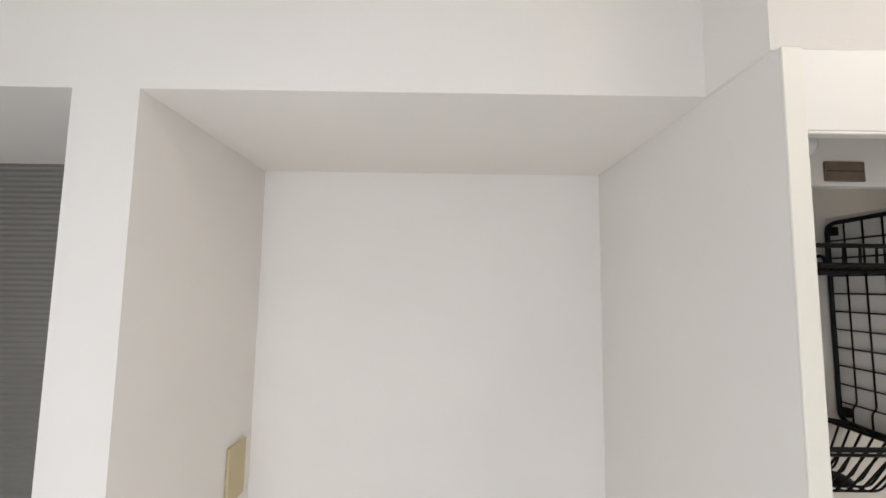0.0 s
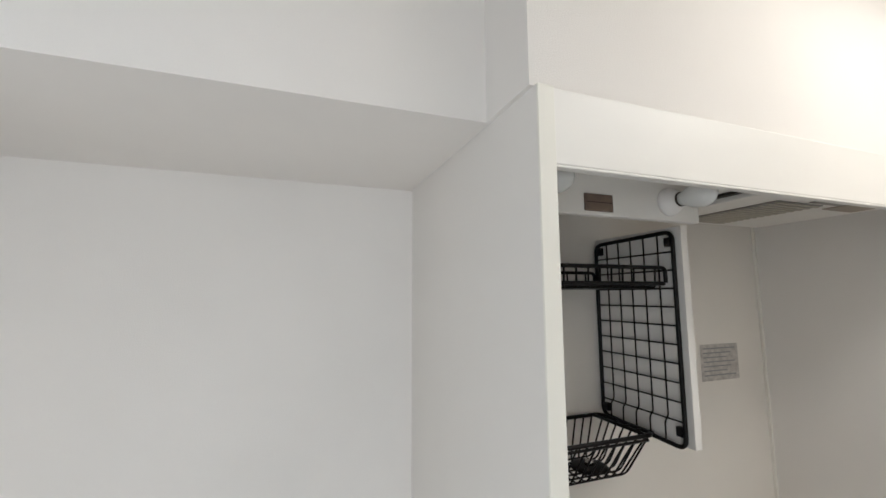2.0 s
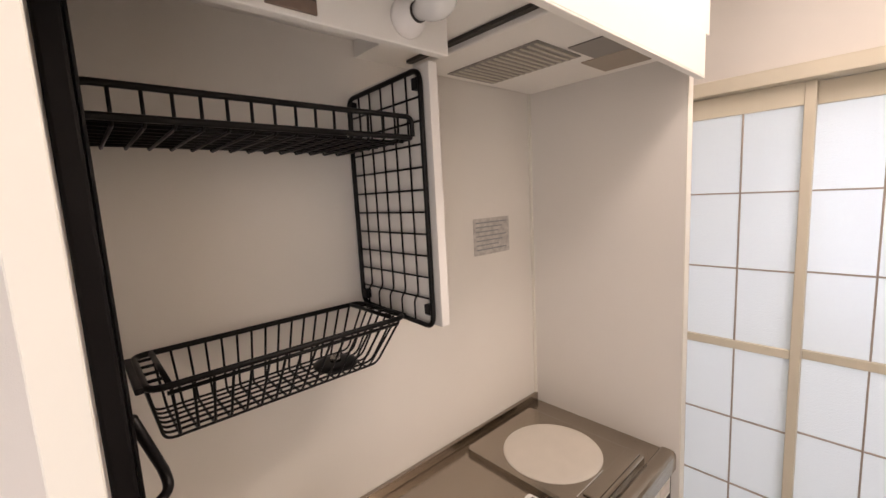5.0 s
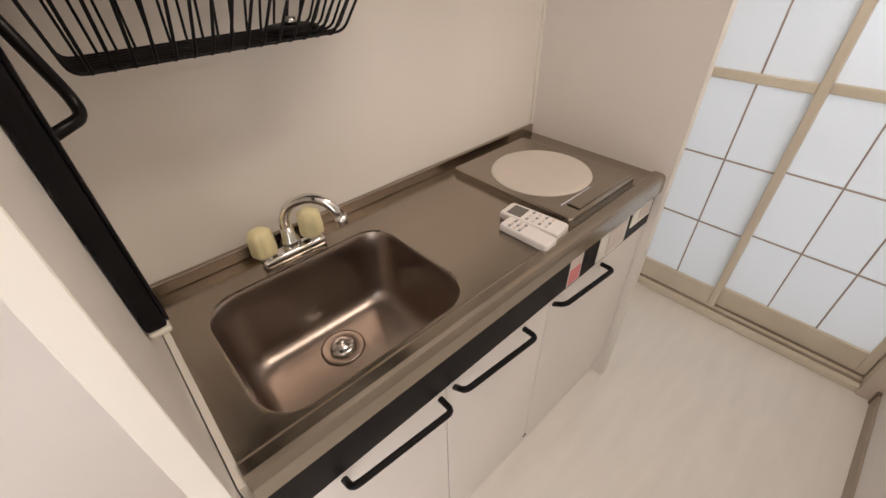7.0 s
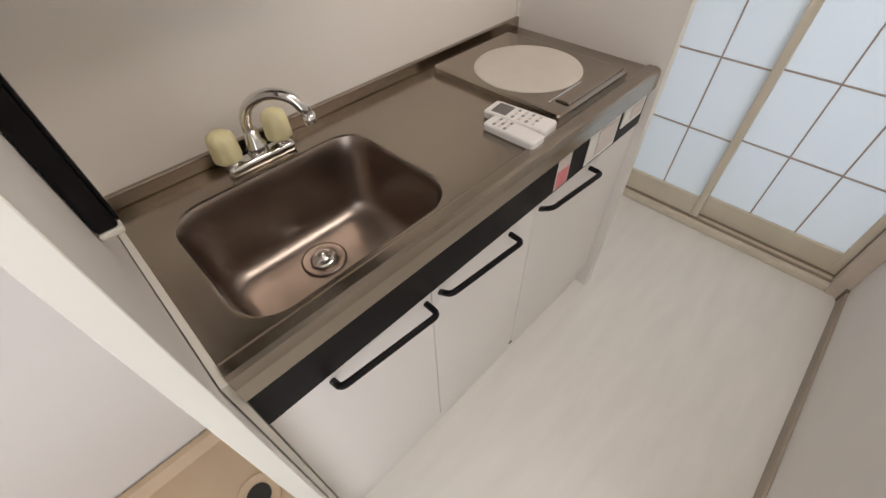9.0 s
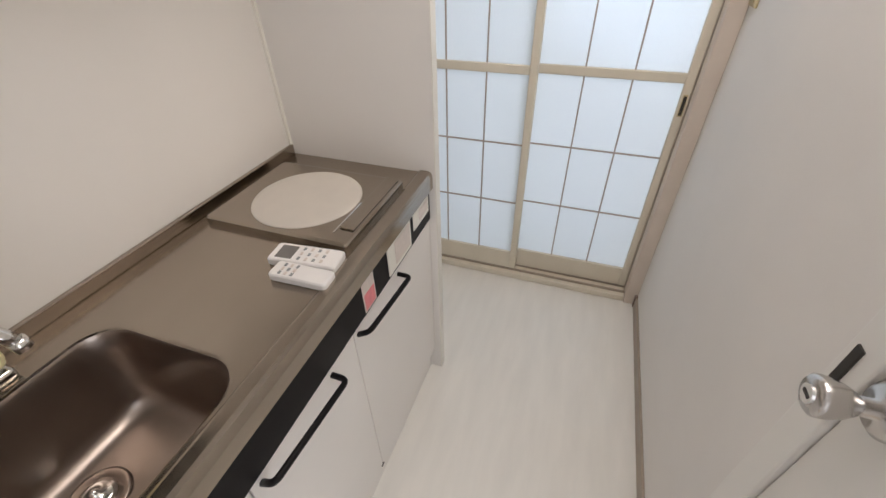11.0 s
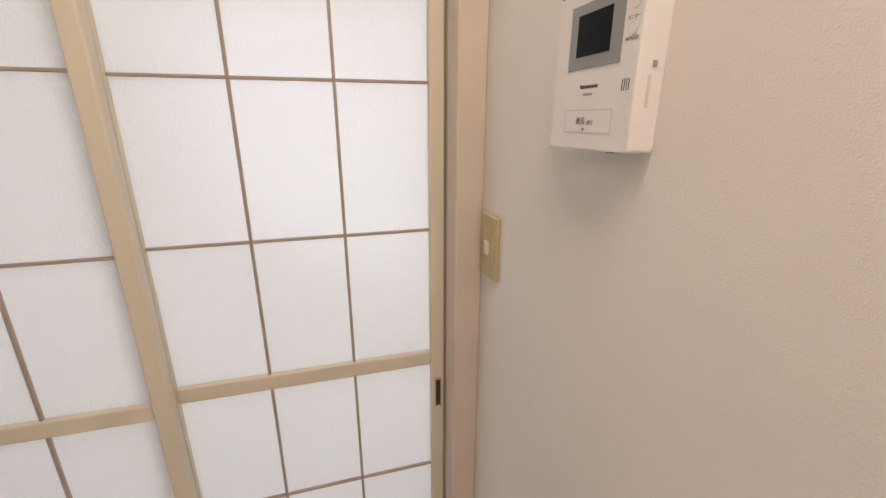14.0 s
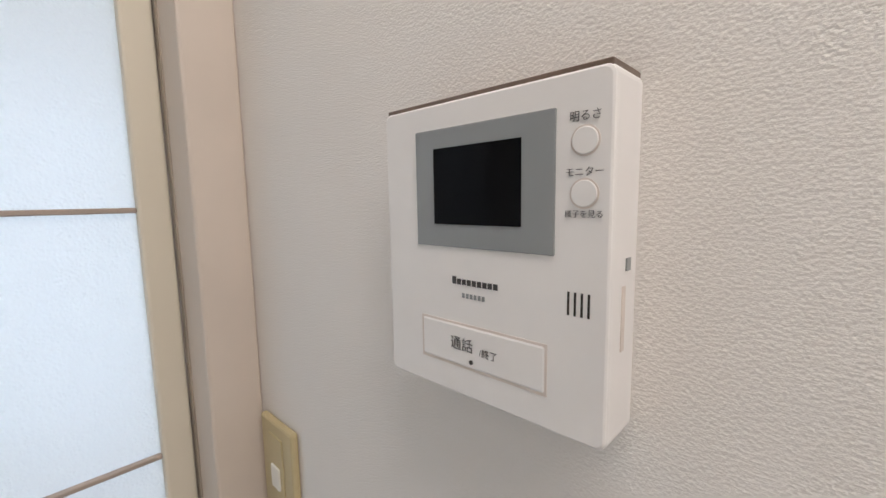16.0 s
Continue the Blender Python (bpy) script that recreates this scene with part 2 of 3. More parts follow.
structure("floor", box(-2.0, 1.735, YS - 0.1, 0.2, -0.06, 0), M_FLOOR, "pale whitewashed wood-look vinyl floor", "floor")
structure("ceiling", box(-2.0, 1.9, YS - 0.1, 0.2, TOP, TOP + 0.08), M_CEIL, "white papered ceiling", "ceiling")
structure("wall_north", box(-2.0, 1.16, YN, 0.2, 0, HEAD), M_WALL, "white textured wallpaper wall at the back of the niche", "wall")
structure("wall_north_2", box(1.16, 1.9, 0.0, 0.2, 0, TOP), M_WALL, "white wallpaper wall beside the sliding doors", "wall")
structure("wall_header", box(-2.0, -0.03, YH, 0.2, HEAD, TOP), M_WALL, "white papered header wall above the washing machine niche", "wall")
structure("wall_niche", box(-0.953, -0.855, YH, YN, 0, HEAD), M_WALL, "narrow white papered wall beside the niche", "wall")
structure("wall_soffit", box(-0.03, 1.16, -0.483, 0.2, 1.900, TOP), M_WALL, "white papered soffit above the kitchenette", "wall")
structure("wall_closet", box(-2.0, -0.953, 0.03, YN, 0, HEAD), M_RIB, "dark grey ribbed panel at the back of the recess", "wall")
# The opening from x -1.02 to -0.22 is added for the fill lamp.
wall_s = bmesh.new()
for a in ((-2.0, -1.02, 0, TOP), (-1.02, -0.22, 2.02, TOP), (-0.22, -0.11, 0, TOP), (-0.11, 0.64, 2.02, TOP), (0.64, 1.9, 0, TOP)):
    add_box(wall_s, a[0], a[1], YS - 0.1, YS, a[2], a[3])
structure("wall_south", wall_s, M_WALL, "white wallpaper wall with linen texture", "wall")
structure("wall_west", box(-2.1, -2.0, YS - 0.1, 0.2, 0, TOP), M_WALL, "plain white wall closing the entrance side", "wall")
structure("wall_east", box(XE, 1.9, YS, 0, 1.905, TOP), M_WALL, "white papered wall above the sliding doors", "wall")
# room beyond the sliding doors
room = bmesh.new()
for b in ((1.9, 3.4, -2.4, 0.7, -0.06, 0), (1.9, 3.4, -2.4, 0.7, TOP, TOP + 0.05), (1.9, 3.4, 0.7, 0.8, 0, TOP), (1.9, 3.4, -2.5, -2.4, 0, TOP),
          (3.3, 3.4, -2.4, 0.7, 0, TOP), (1.9, 2.0, 0.0, 0.7, 0, TOP), (1.9, 2.0, -2.4, YS, 0, TOP), (1.9, 2.0, YS, 0, 1.905, TOP)):
    add_box(room, *b)
structure("wall_room_beyond", room, M_CEIL, "plain white walls of the daylit room beyond", "wall")

# Unseen casing and backing wall of the made-up doorway.
structure("fill_doorway_casing", box(-1.06, -1.02, YS - 0.1, YS + 0.006, 0, 2.06, 0.003), M_DOORW, "white casing of the added unseen doorway", "door frame")
structure("wall_behind_fill", box(-1.2, -0.12, YS - 0.2, YS - 0.15, -0.02, 2.2), M_WALL, "plain white wall closing the added unseen doorway", "wall")
# cornices and baseboards
structure("cornice", box(XE - 0.018, XE, YS, 0, TOP - 0.045, TOP - 0.002, 0.003), M_CORN, "taupe wooden cornice strip", "trim")
structure("cornice_2", box(1.16, XE - 0.018, -0.018, 0, TOP - 0.045, TOP - 0.002, 0.003), M_CORN, "taupe wooden cornice strip", "trim")
structure("cornice_3", box(1.16, 1.175, -0.5, -0.018, TOP - 0.045, TOP - 0.002, 0.003), M_CORN, "taupe wooden cornice strip", "trim")
structure("baseboard", box(0.673, 1.698, YS, YS + 0.009, 0, 0.056, 0.002), M_TRIM, "taupe vinyl baseboard along the wall", "baseboard")
structure("baseboard_end", box(1.6985, 1.7155, YS, YS + 0.013, 0, 0.060, 0.002), M_WOODSW, "dark brown end block of the baseboard", "baseboard")
structure("baseboard_2", box(1.16, 1.70, -0.009, 0, 0, 0.056, 0.002), M_TRIM, "taupe vinyl baseboard along the wall", "baseboard")

# ---- sliding doors ----
frame1 = thing("door_frame", "beige wooden frame of the sliding doors with sill track", "door frame", kind="structure")
part("jamb", box(1.716, 1.87, YS, -1.128, 0, 1.905, 0.003), M_JAMB, frame1)
part("jamb", box(1.70, 1.87, -0.083, 0, 0, 1.905, 0.003), M_SHOJI, frame1)
part("lintel", box(1.70, 1.87, -1.128, -0.083, 1.858, 1.905, 0.003), M_SHOJI, frame1)
part("sill", box(1.722, 1.87, -1.128, -0.083, 0.0005, 0.03, 0.004), M_SHOJI, frame1)
part("track", box(1.745, 1.752, -1.128, -0.083, 0.03, 0.040), M_TRIM, frame1)
part("track", box(1.785, 1.792, -1.128, -0.083, 0.03, 0.040), M_TRIM, frame1)
# Taupe strip colours in the shade between rear door stile and jamb.
part("gap_shade_strip", box(1.772, 1.781, -1.132, -1.1265, 0.03, 1.858), M_TRIM, frame1, "dark strip standing for the shaded gap beside the sliding door")


def sliding_door(x, y0, y1, pull_y, label):
    """x: the face towards the kitchen; y0 is the south side."""
    d = tagged(new("sliding_door"), label, "sliding door", "shoji style sliding doors")
    t = 0.028
    g0, g1 = y0 + 0.029, y1 - 0.029
    part("stile", box(x, x + t, y0, g0, 0.042, 1.856, 0.003), M_SHOJI, d)
    part("stile", box(x, x + t, g1, y1, 0.042, 1.856, 0.003), M_SHOJI, d)
    part("top_rail", box(x + 0.001, x + t - 0.001, g0, g1, 1.785, 1.856, 0.003), M_SHOJI, d)
    part("middle_rail", box(x + 0.001, x + t - 0.001, g0, g1, 0.949, 0.981, 0.003), M_SHOJI, d)
    part("bottom_rail", box(x + 0.001, x + t - 0.001, g0, g1, 0.042, 0.138, 0.003), M_SHOJI, d)
    for z0, z1 in ((0.138, 0.949), (0.981, 1.785)):
        p = part("pane", box(x + 0.012, x + 0.015, g0 - 0.004, g1 + 0.004, z0 - 0.004, z1 + 0.004), M_PANE, d, "milky embossed acrylic pane")
        for k in (1, 2):
            z = z0 + (z1 - z0) * k / 3
            part("muntin", box(x + 0.005, x + 0.0118, g0, g1, z - 0.0027, z + 0.0027, 0.001, 1), M_MUNTIN, p)
            y = g0 + (g1 - g0) * k / 3
            part("muntin", box(x + 0.0045, x + 0.0115, y - 0.0027, y + 0.0027, z0, z1, 0.001, 1), M_MUNTIN, p)
    pull = part("finger_pull", box(x - 0.0015, x + 0.004, pull_y - 0.008, pull_y + 0.008, 0.84, 0.915, 0.001), M_PLATE, d, "recessed brass finger pull")
    part("recess", box(x - 0.002, x + 0.001, pull_y - 0.005, pull_y + 0.005, 0.845, 0.91), M_SLOT, pull)
    return d


sliding_door(1.746, -0.616, -0.084, -0.098, "closed beige sliding door with frosted panes, in the front track")
sliding_door(1.782, -1.126, -0.585, -1.112, "closed beige sliding door with frosted panes, in the rear track")

# ---- door in the south wall ----
door = tagged(new("door_1"), "closed white flush door with round steel knob", "door", kind="structure")
part("leaf", box(-0.082, 0.613, YS - 0.045, YS - 0.004, 0.012, 1.995, 0.003), M_DOORW, door)
for b in ((0.615, 0.672, 0, 2.05), (-0.14, -0.085, 0, 2.05)):
    part("casing", box(b[0], b[1], YS - 0.1, YS + 0.006, b[2], b[3], 0.003), M_DOORW, door)
part("casing", box(-0.085, 0.615, YS - 0.1, YS + 0.006, 2.0, 2.05, 0.003), M_DOORW, door)
part("latch_plate", box(0.642, 0.657, YS + 0.004, YS + 0.009, 0.90, 0.965, 0.001), M_SLOT, door, "dark steel strike plate")
knob_m = pose(0.580, YS - 0.004, 0.942, -90, 0, 0)
rose = part("rose", lathe([(0.0, 0), (0.034, 0), (0.033, 0.006), (0.026, 0.012), (0.012, 0.014), (0.011, 0.03)], knob_m), M_NICKEL, door, "round satin steel rose", True)
kn = part("knob", lathe([(0.010, 0.028), (0.014, 0.032), (0.021, 0.045), (0.025, 0.062), (0.025, 0.070), (0.021, 0.074), (0.0, 0.074)], knob_m), M_NICKEL, door, "satin steel knob", True)
part("button", lathe([(0.0, 0.0735), (0.013, 0.0735), (0.012, 0.077), (0.0, 0.077)], knob_m, 16), M_CHROME, kn)
part("slot", box(0.573, 0.587, YS + 0.0725, YS + 0.0738, 0.940, 0.944), M_SLOT, kn)

# ---- kitchenette ----
structure("partition", box(-0.023, 0.0, -0.487, YN, 0, 1.900), M_PANEL, "thin white partition panel between niche and kitchenette", "partition")
structure("partition_edge", box(-0.0235, 0.0015, -0.4905, -0.487, 0, 1.9005, 0.001, 1), M_EDGE, "cream edge band on the partition panel", "trim")
structure("kitchen_side_panel", box(1.12, 1.15, -0.452, 0.0, 0, 1.900), M_PANEL, "white melamine side panel of the kitchenette", "partition")
structure("side_panel_edge", box(1.1195, 1.1505, -0.4555, -0.452, 0, 1.8995, 0.001, 1), M_EDGE, "cream edge band on the side panel", "trim")
structure("kitchen_back_panel", box(0.0, 1.12, 0.0, YN, 0, 1.900), M_BACK, "cream laminate splash panel behind the counter", "wall")
structure("corner_bead", box(1.112, 1.12, -0.008, 0.0, 0.873, 1.86), M_EDGE, "cream sealing strip in the corner", "trim")

cab = thing("base_cabinet", "white kitchenette base cabinet with black handle strip", "cabinet")
CF = -0.432
part("body", box(0.012, 1.118, CF + 0.019, -0.003, 0.115, 0.63), M_PANEL, cab)
part("plinth", box(0.002, 1.118, -0.41, -0.395, 0, 0.1145), M_PANEL, cab)
part("end_panel", box(0.002, 0.0118, CF - 0.008, -0.003, 0, 0.851), M_EDGE, cab)
part("fascia_strip", box(0.0125, 1.118, CF - 0.002, CF + 0.017, 0.703, 0.802), M_BLKPL, cab, "black plastic strip under the worktop")
for x0, x1, h0, h1 in ((0.0135, 0.340, 0.118, 0.325), (0.3425, 0.662, 0.362, 0.572), (0.6645, 1.117, 0.680, 0.888)):
    dr = part("cabinet_door", box(x0, x1, CF, CF + 0.018, 0.116, 0.701, 0.002), M_PANEL, cab)
    path = rounded([(h0, CF, 0.680), (h0, CF - 0.030, 0.700), (h1, CF - 0.034, 0.680), (h1, CF, 0.680)], 0.014)
    part("handle", tube(path, 0.0062, 10), M_BLKPL, dr, "black bar handle", True)
part("hinge_pin", box(0.655, 0.669, CF - 0.001, CF + 0.004, 0.110, 0.1165), M_SLOT, cab)
for x0, x1, z0, z1 in ((0.838, 0.972, 0.712, 0.800), (0.992, 1.100, 0.742, 0.796)):
    pl = part("control_plate", box(x0, x1, CF - 0.007, CF - 0.0025, z0, z1, 0.003), M_EDGE, cab, "cream control plate on the black strip")
    part("inset", box(x0 + 0.035, x1 - 0.012, CF - 0.0085, CF - 0.0075, z0 + 0.014, z1 - 0.008, 0.0004, 1), M_PALE, pl)
st = part("sticker", box(0.718, 0.770, CF - 0.0032, CF - 0.0024, 0.708, 0.802), M_PALE, cab, "pink and white warning sticker")
part("print", box(0.722, 0.766, CF - 0.0038, CF - 0.0033, 0.712, 0.757), M_PINK, st)

wt = thing("worktop", "brushed stainless steel worktop with sink bowl", "worktop")
SX0, SX1, SY0, SY1 = 0.064, 0.448, -0.396, -0.096
ring = rect_loop(SX0, SX1, SY0, SY1, 0.85, 0.062)
outer = []
for p in ring:
    cx, cy = (SX0 + SX1) / 2, (SY0 + SY1) / 2
    dx, dy = p.x - cx, p.y - cy
    cand = []
    if dx: cand.append(((0.50 if dx > 0 else 0.012) - cx) / dx)
    if dy: cand.append(((-0.001 if dy > 0 else -0.405) - cy) / dy)
    k = min(c for c in cand if c > 0)
    outer.append(Vector((cx + dx * k, cy + dy * k, 0.85)))
topm = loft([outer, rect_loop(SX0 - 0.004, SX1 + 0.004, SY0 - 0.004, SY1 + 0.004, 0.85, 0.066), rect_loop(SX0, SX1, SY0, SY1, 0.848, 0.062)], cap=False)
for c in ((0.012, -0.001), (0.012, -0.405), (0.50, -0.001), (0.50, -0.405)):
    near = sorted(topm.verts, key=lambda v: (v.co - Vector((c[0], c[1], 0.85))).length)
    edge = [v for v in near if abs(v.co.x - c[0]) < 1e-5][:1] + [v for v in near if abs(v.co.y - c[1]) < 1e-5][:1]
    if (edge[0].co - edge[1].co).length > 1e-4:
        topm.faces.new((topm.verts.new((c[0], c[1], 0.85)), edge[0], edge[1]))
add_box(topm, 0.50, 1.119, -0.405, -0.001, 0.835, 0.85)
part("top_sheet", topm, M_STEEL, wt)
prof = [(-0.405, 0.850), (-0.409, 0.8535), (-0.414, 0.8555), (-0.432, 0.8555), (-0.440, 0.853), (-0.4445, 0.847), (-0.446, 0.838), (-0.446, 0.806), (-0.442, 0.802), (-0.405, 0.802)]
nose = bmesh.new()
ra, rb = [[nose.verts.new((x, y, z)) for y, z in prof] for x in (0.012, 1.119)]
for j in range(len(prof) - 1):
    nose.faces.new((ra[j], ra[j + 1], rb[j + 1], rb[j]))
nose.faces.new(ra), nose.faces.new(rb)
part("front_edge", nose, M_STEEL, wt)
part("upstand", box(0.012, 1.119, -0.011, -0.001, 0.8495, 0.879, 0.003), M_STEEL, wt)
lps = [rect_loop(SX0, SX1, SY0, SY1, 0.848, 0.062)]
for ins, z in ((0.003, 0.842), (0.005, 0.80), (0.009, 0.73), (0.013, 0.70), (0.019, 0.683), (0.030, 0.671), (0.045, 0.666), (0.10, 0.6635)):
    lps.append(rect_loop(SX0 + ins, SX1 - ins, SY0 + ins, SY1 - ins, z, 0.062 if ins < 0.05 else 0.04))
bowl = part("bowl", loft(lps), M_BOWL, wt, "deep satin steel sink bowl", True)
dm = pose(0.263, -0.190, 0.664)
dr = part("drain", lathe([(0.046, 0), (0.047, 0.003), (0.042, 0.0045), (0.033, 0.001), (0.0, 0.001)], dm), M_BOWL, bowl, "round steel drain", True)
part("strainer", lathe([(0.028, 0.0015), (0.028, 0.006), (0.020, 0.010), (0.008, 0.011), (0.006, 0.020), (0.0, 0.022)], dm), M_CHROME, bowl, "chrome strainer plug", True)

# tap
tap = thing("tap", "chrome two-handle swan neck tap on the worktop", "tap")
part("base", box(0.196, 0.330, -0.082, -0.048, 0.8495, 0.872, 0.008, 3), M_CHROME, tap, smooth=True)
part("body", lathe([(0.02, 0), (0.02, 0.02), (0.014, 0.028), (0.012, 0.05), (0.0, 0.05)], pose(0.263, -0.058, 0.866)), M_CHROME, tap, smooth=True)
neck = rounded([(0.263, -0.058, 0.90), (0.259, -0.060, 0.928), (0.268, -0.076, 0.966), (0.296, -0.110, 0.990), (0.325, -0.141, 0.980), (0.337, -0.152, 0.944)], 0.03, 6)
part("spout", tube(neck, 0.0098, 14), M_CHROME, tap, smooth=True)
part("aerator", tube([(0.336, -0.151, 0.950), (0.338, -0.153, 0.934)], 0.0115, 14), M_CHROME, tap, smooth=True)
for hx in (0.208, 0.309):
    hm = pose(hx, -0.066, 0.872)
    part("valve", lathe([(0.013, -0.004), (0.012, 0.016), (0.0, 0.016)], hm, 16), M_CHROME, tap, smooth=True)
    ridged = []
    for rr, z in ((0.020, 0.010), (0.0235, 0.013), (0.0245, 0.018), (0.0235, 0.048), (0.0215, 0.058), (0.014, 0.064), (0.004, 0.066)):
        ridged.append([hm @ Vector((rr * (1 + 0.035 * math.cos(8 * a)) * math.cos(a), rr * (1 + 0.035 * math.cos(8 * a)) * math.sin(a), z)) for a in (2 * math.pi * j / 48 for j in range(48))])
    hb = loft(ridged)
    part("tap_handle", hb, M_HANDLE, tap, "yellowed cream plastic handle", True)

# hob
hob = thing("electric_hob", "single flush steel electric hob with pale round plate", "hob")
part("body", loft([rect_loop(0.742, 1.034, -0.400, -0.036, 0.8505, 0.008, 3), rect_loop(0.742, 1.034, -0.400, -0.036, 0.864, 0.008, 3),
                   rect_loop(0.745, 1.031, -0.397, -0.039, 0.868, 0.007, 3), rect_loop(0.75, 1.026, -0.392, -0.044, 0.869, 0.006, 3)]), M_STEEL, hob)
part("plate", lathe([(0.129, 0), (0.128, 0.0018), (0.122, 0.0024), (0.0, 0.0024)], pose(0.882, -0.218, 0.869), 56), M_HOB, hob, "pale beige ceramic plate", True)
part("control_ridge", box(0.792, 1.024, -0.391, -0.357, 0.8685, 0.8735, 0.002), M_STEEL, hob)
part("groove", box(0.775, 0.90, -0.3535, -0.3500, 0.8688, 0.8705, 0.001, 1), M_CHROME, hob)


def remote(label, cx, cy, rz, w, ln, rows, lcd):
    m = pose(cx, cy, 0.8508, 0, 0, rz)
    ob = thing("remote_control", label, "remote control")
    shell = loft([[m @ p for p in rect_loop(-w / 2 + i, w / 2 - i, -ln / 2 + i, ln / 2 - i, z, 0.007, 4)] for i, z in ((0.002, 0), (0, 0.003), (0, 0.014), (0.002, 0.017), (0.004, 0.0175))])
    part("shell", shell, M_WHITE, ob)
    if lcd:
        b = box(-w / 2 + 0.008, w / 2 - 0.008, ln / 2 - 0.05, ln / 2 - 0.014, 0.0172, 0.0182, 0.0004, 1)
        b.transform(m)
        part("display", b, M_LCD, ob, "grey display")
    for i in range(rows):
        for j in range(3):
            y = (ln / 2 - 0.064 - i * 0.016) if lcd else (ln / 2 - 0.022 - i * 0.013)
            x = (j - 1) * w * 0.27
            b = box(x - 0.0045, x + 0.0045, y - 0.003, y + 0.003, 0.0172, 0.0188, 0.0007, 1)
            b.transform(m)
            part("button", b, (M_GREYP if (i + j) % 2 == 0 else M_PALE), ob)
    return ob


remote("white air conditioner remote with grey display on worktop", 0.695, -0.338, 6, 0.055, 0.145, 4, True)
remote("small white remote control with few buttons on worktop", 0.646, -0.360, 2, 0.042, 0.122, 3, False)

# lights and hood over the counter
fas = thing("hood_fascia", "long white metal fascia over the kitchenette", "fascia", kind="structure")
part("front_sheet", box(0.0, 1.118, -0.488, -0.4835, 1.801, 1.899, 0.0015), M_DOORW, fas)
part("bottom_lip", box(0.0, 1.118, -0.4885, -0.474, 1.797, 1.8008, 0.0015), M_DOORW, fas)
lamp_b = thing("lamp_board", "white board with two bare bulbs and a rocker switch", "light fixture")
part("board", box(0.001, 0.497, -0.292, -0.274, 1.788, 1.899, 0.002), M_DOORW, lamp_b)
sw = part("switch", box(0.203, 0.268, -0.2965, -0.2925, 1.795, 1.828, 0.0015), M_WOODSW, lamp_b, "brown double rocker switch")
part("rocker_gap", box(0.205, 0.266, -0.2975, -0.297, 1.811, 1.8125), M_SLOT, sw)
for bx in (0.095, 0.412):
    lm = pose(bx, -0.292, 1.826, 90, 0, 0)
    s = part("socket", lathe([(0.028, 0), (0.028, 0.006), (0.025, 0.016), (0.020, 0.020), (0.018, 0.028), (0.0, 0.028)], lm), M_WHITE, lamp_b, "white porcelain lamp socket", True)
    part("socket_ring", lathe([(0.0145, 0.0275), (0.0145, 0.032), (0.0, 0.032)], lm), M_SLOT, s)
    part("bulb", lathe([(0.013, 0.030), (0.015, 0.040), (0.020, 0.050), (0.0235, 0.064), (0.0235, 0.076), (0.019, 0.090), (0.010, 0.098), (0.0, 0.100)], lm), M_BULB, s, "opal white light bulb, switched off", True)

hd = thing("extractor_hood", "flat white extractor hood with slotted grilles", "extractor hood")
part("underside", box(0.498, 1.119, -0.474, -0.001, 1.865, 1.899), M_DOORW, hd)
part("filter_frame", box(0.615, 1.06, -0.455, -0.05, 1.846, 1.8648, 0.004), M_DOORW, hd)
gr = part("grille", box(0.70, 0.86, -0.325, -0.075, 1.8435, 1.8456), M_GRILLE, hd, "slotted grey grille")
for i in range(14):
    y = -0.32 + i * 0.0172
    part("slat", box(0.705, 0.855, y, y + 0.007, 1.8405, 1.8432, 0.0008, 1), M_CORN, gr)
part("cover", box(0.79, 0.90, -0.43, -0.335, 1.8435, 1.8456), M_GRILLE, hd)
part("vent", box(0.905, 1.02, -0.41, -0.30, 1.8435, 1.8456), M_TRIM, hd, "brown vent cover")
# Near-black bar paints the shade in the gap left of the filter frame.
part("shadow_gap", box(0.600, 0.6145, -0.455, -0.05, 1.858, 1.8648), M_SLOT, hd)

# ---- wire racks ----
board = structure("rack_board", box(0.478, 0.497, -0.262, -0.001, 1.327, 1.7875, 0.0015), M_PANEL, "narrow white board carrying the dish rack", "board")


def side_grid(x, label, sx):
    g = thing("rack_side_grid", label, "dish rack", "dish rack side grids")
    y0, y1, z0, z1 = -0.248, -0.012, 1.338, 1.772
    part("frame_bar", tube(rounded([(x, y0, z0 - 0.012), (x, y1, z0 + 0.0), (x, y1, z1 - 0.0), (x, y0, z1 + 0.004)], 0.022, 5, True), 0.0048, 8, True), M_BLACK, g, smooth=True)
    for i in range(1, 6):
        y = y0 + (y1 - y0) * i / 6
        part("wire", tube(rounded([(x, y, z1), (x, y, z0 + 0.045), (x - sx * 0.010, y, z0 + 0.036), (x - sx * 0.010, y, z0)], 0.008, 3), 0.0019, 6), M_BLACK, g, smooth=True)
    for i in range(1, 11):
        z = z0 + (z1 - z0) * i / 11
        part("wire", tube([(x + sx * 0.003, y0, z), (x + sx * 0.003, y1, z)], 0.0019, 6), M_BLACK, g, smooth=True)
    for y, z in ((y0 + 0.012, z0 + 0.02), (y1 - 0.012, z0 + 0.02), (y0 + 0.012, z1 - 0.018), (y1 - 0.012, z1 - 0.018)):
        part("clip", box(x - 0.004, x + 0.008, y - 0.008, y + 0.008, z - 0.010, z + 0.010, 0.002), M_BLKPL, g, "black plastic fixing clip")
    return g


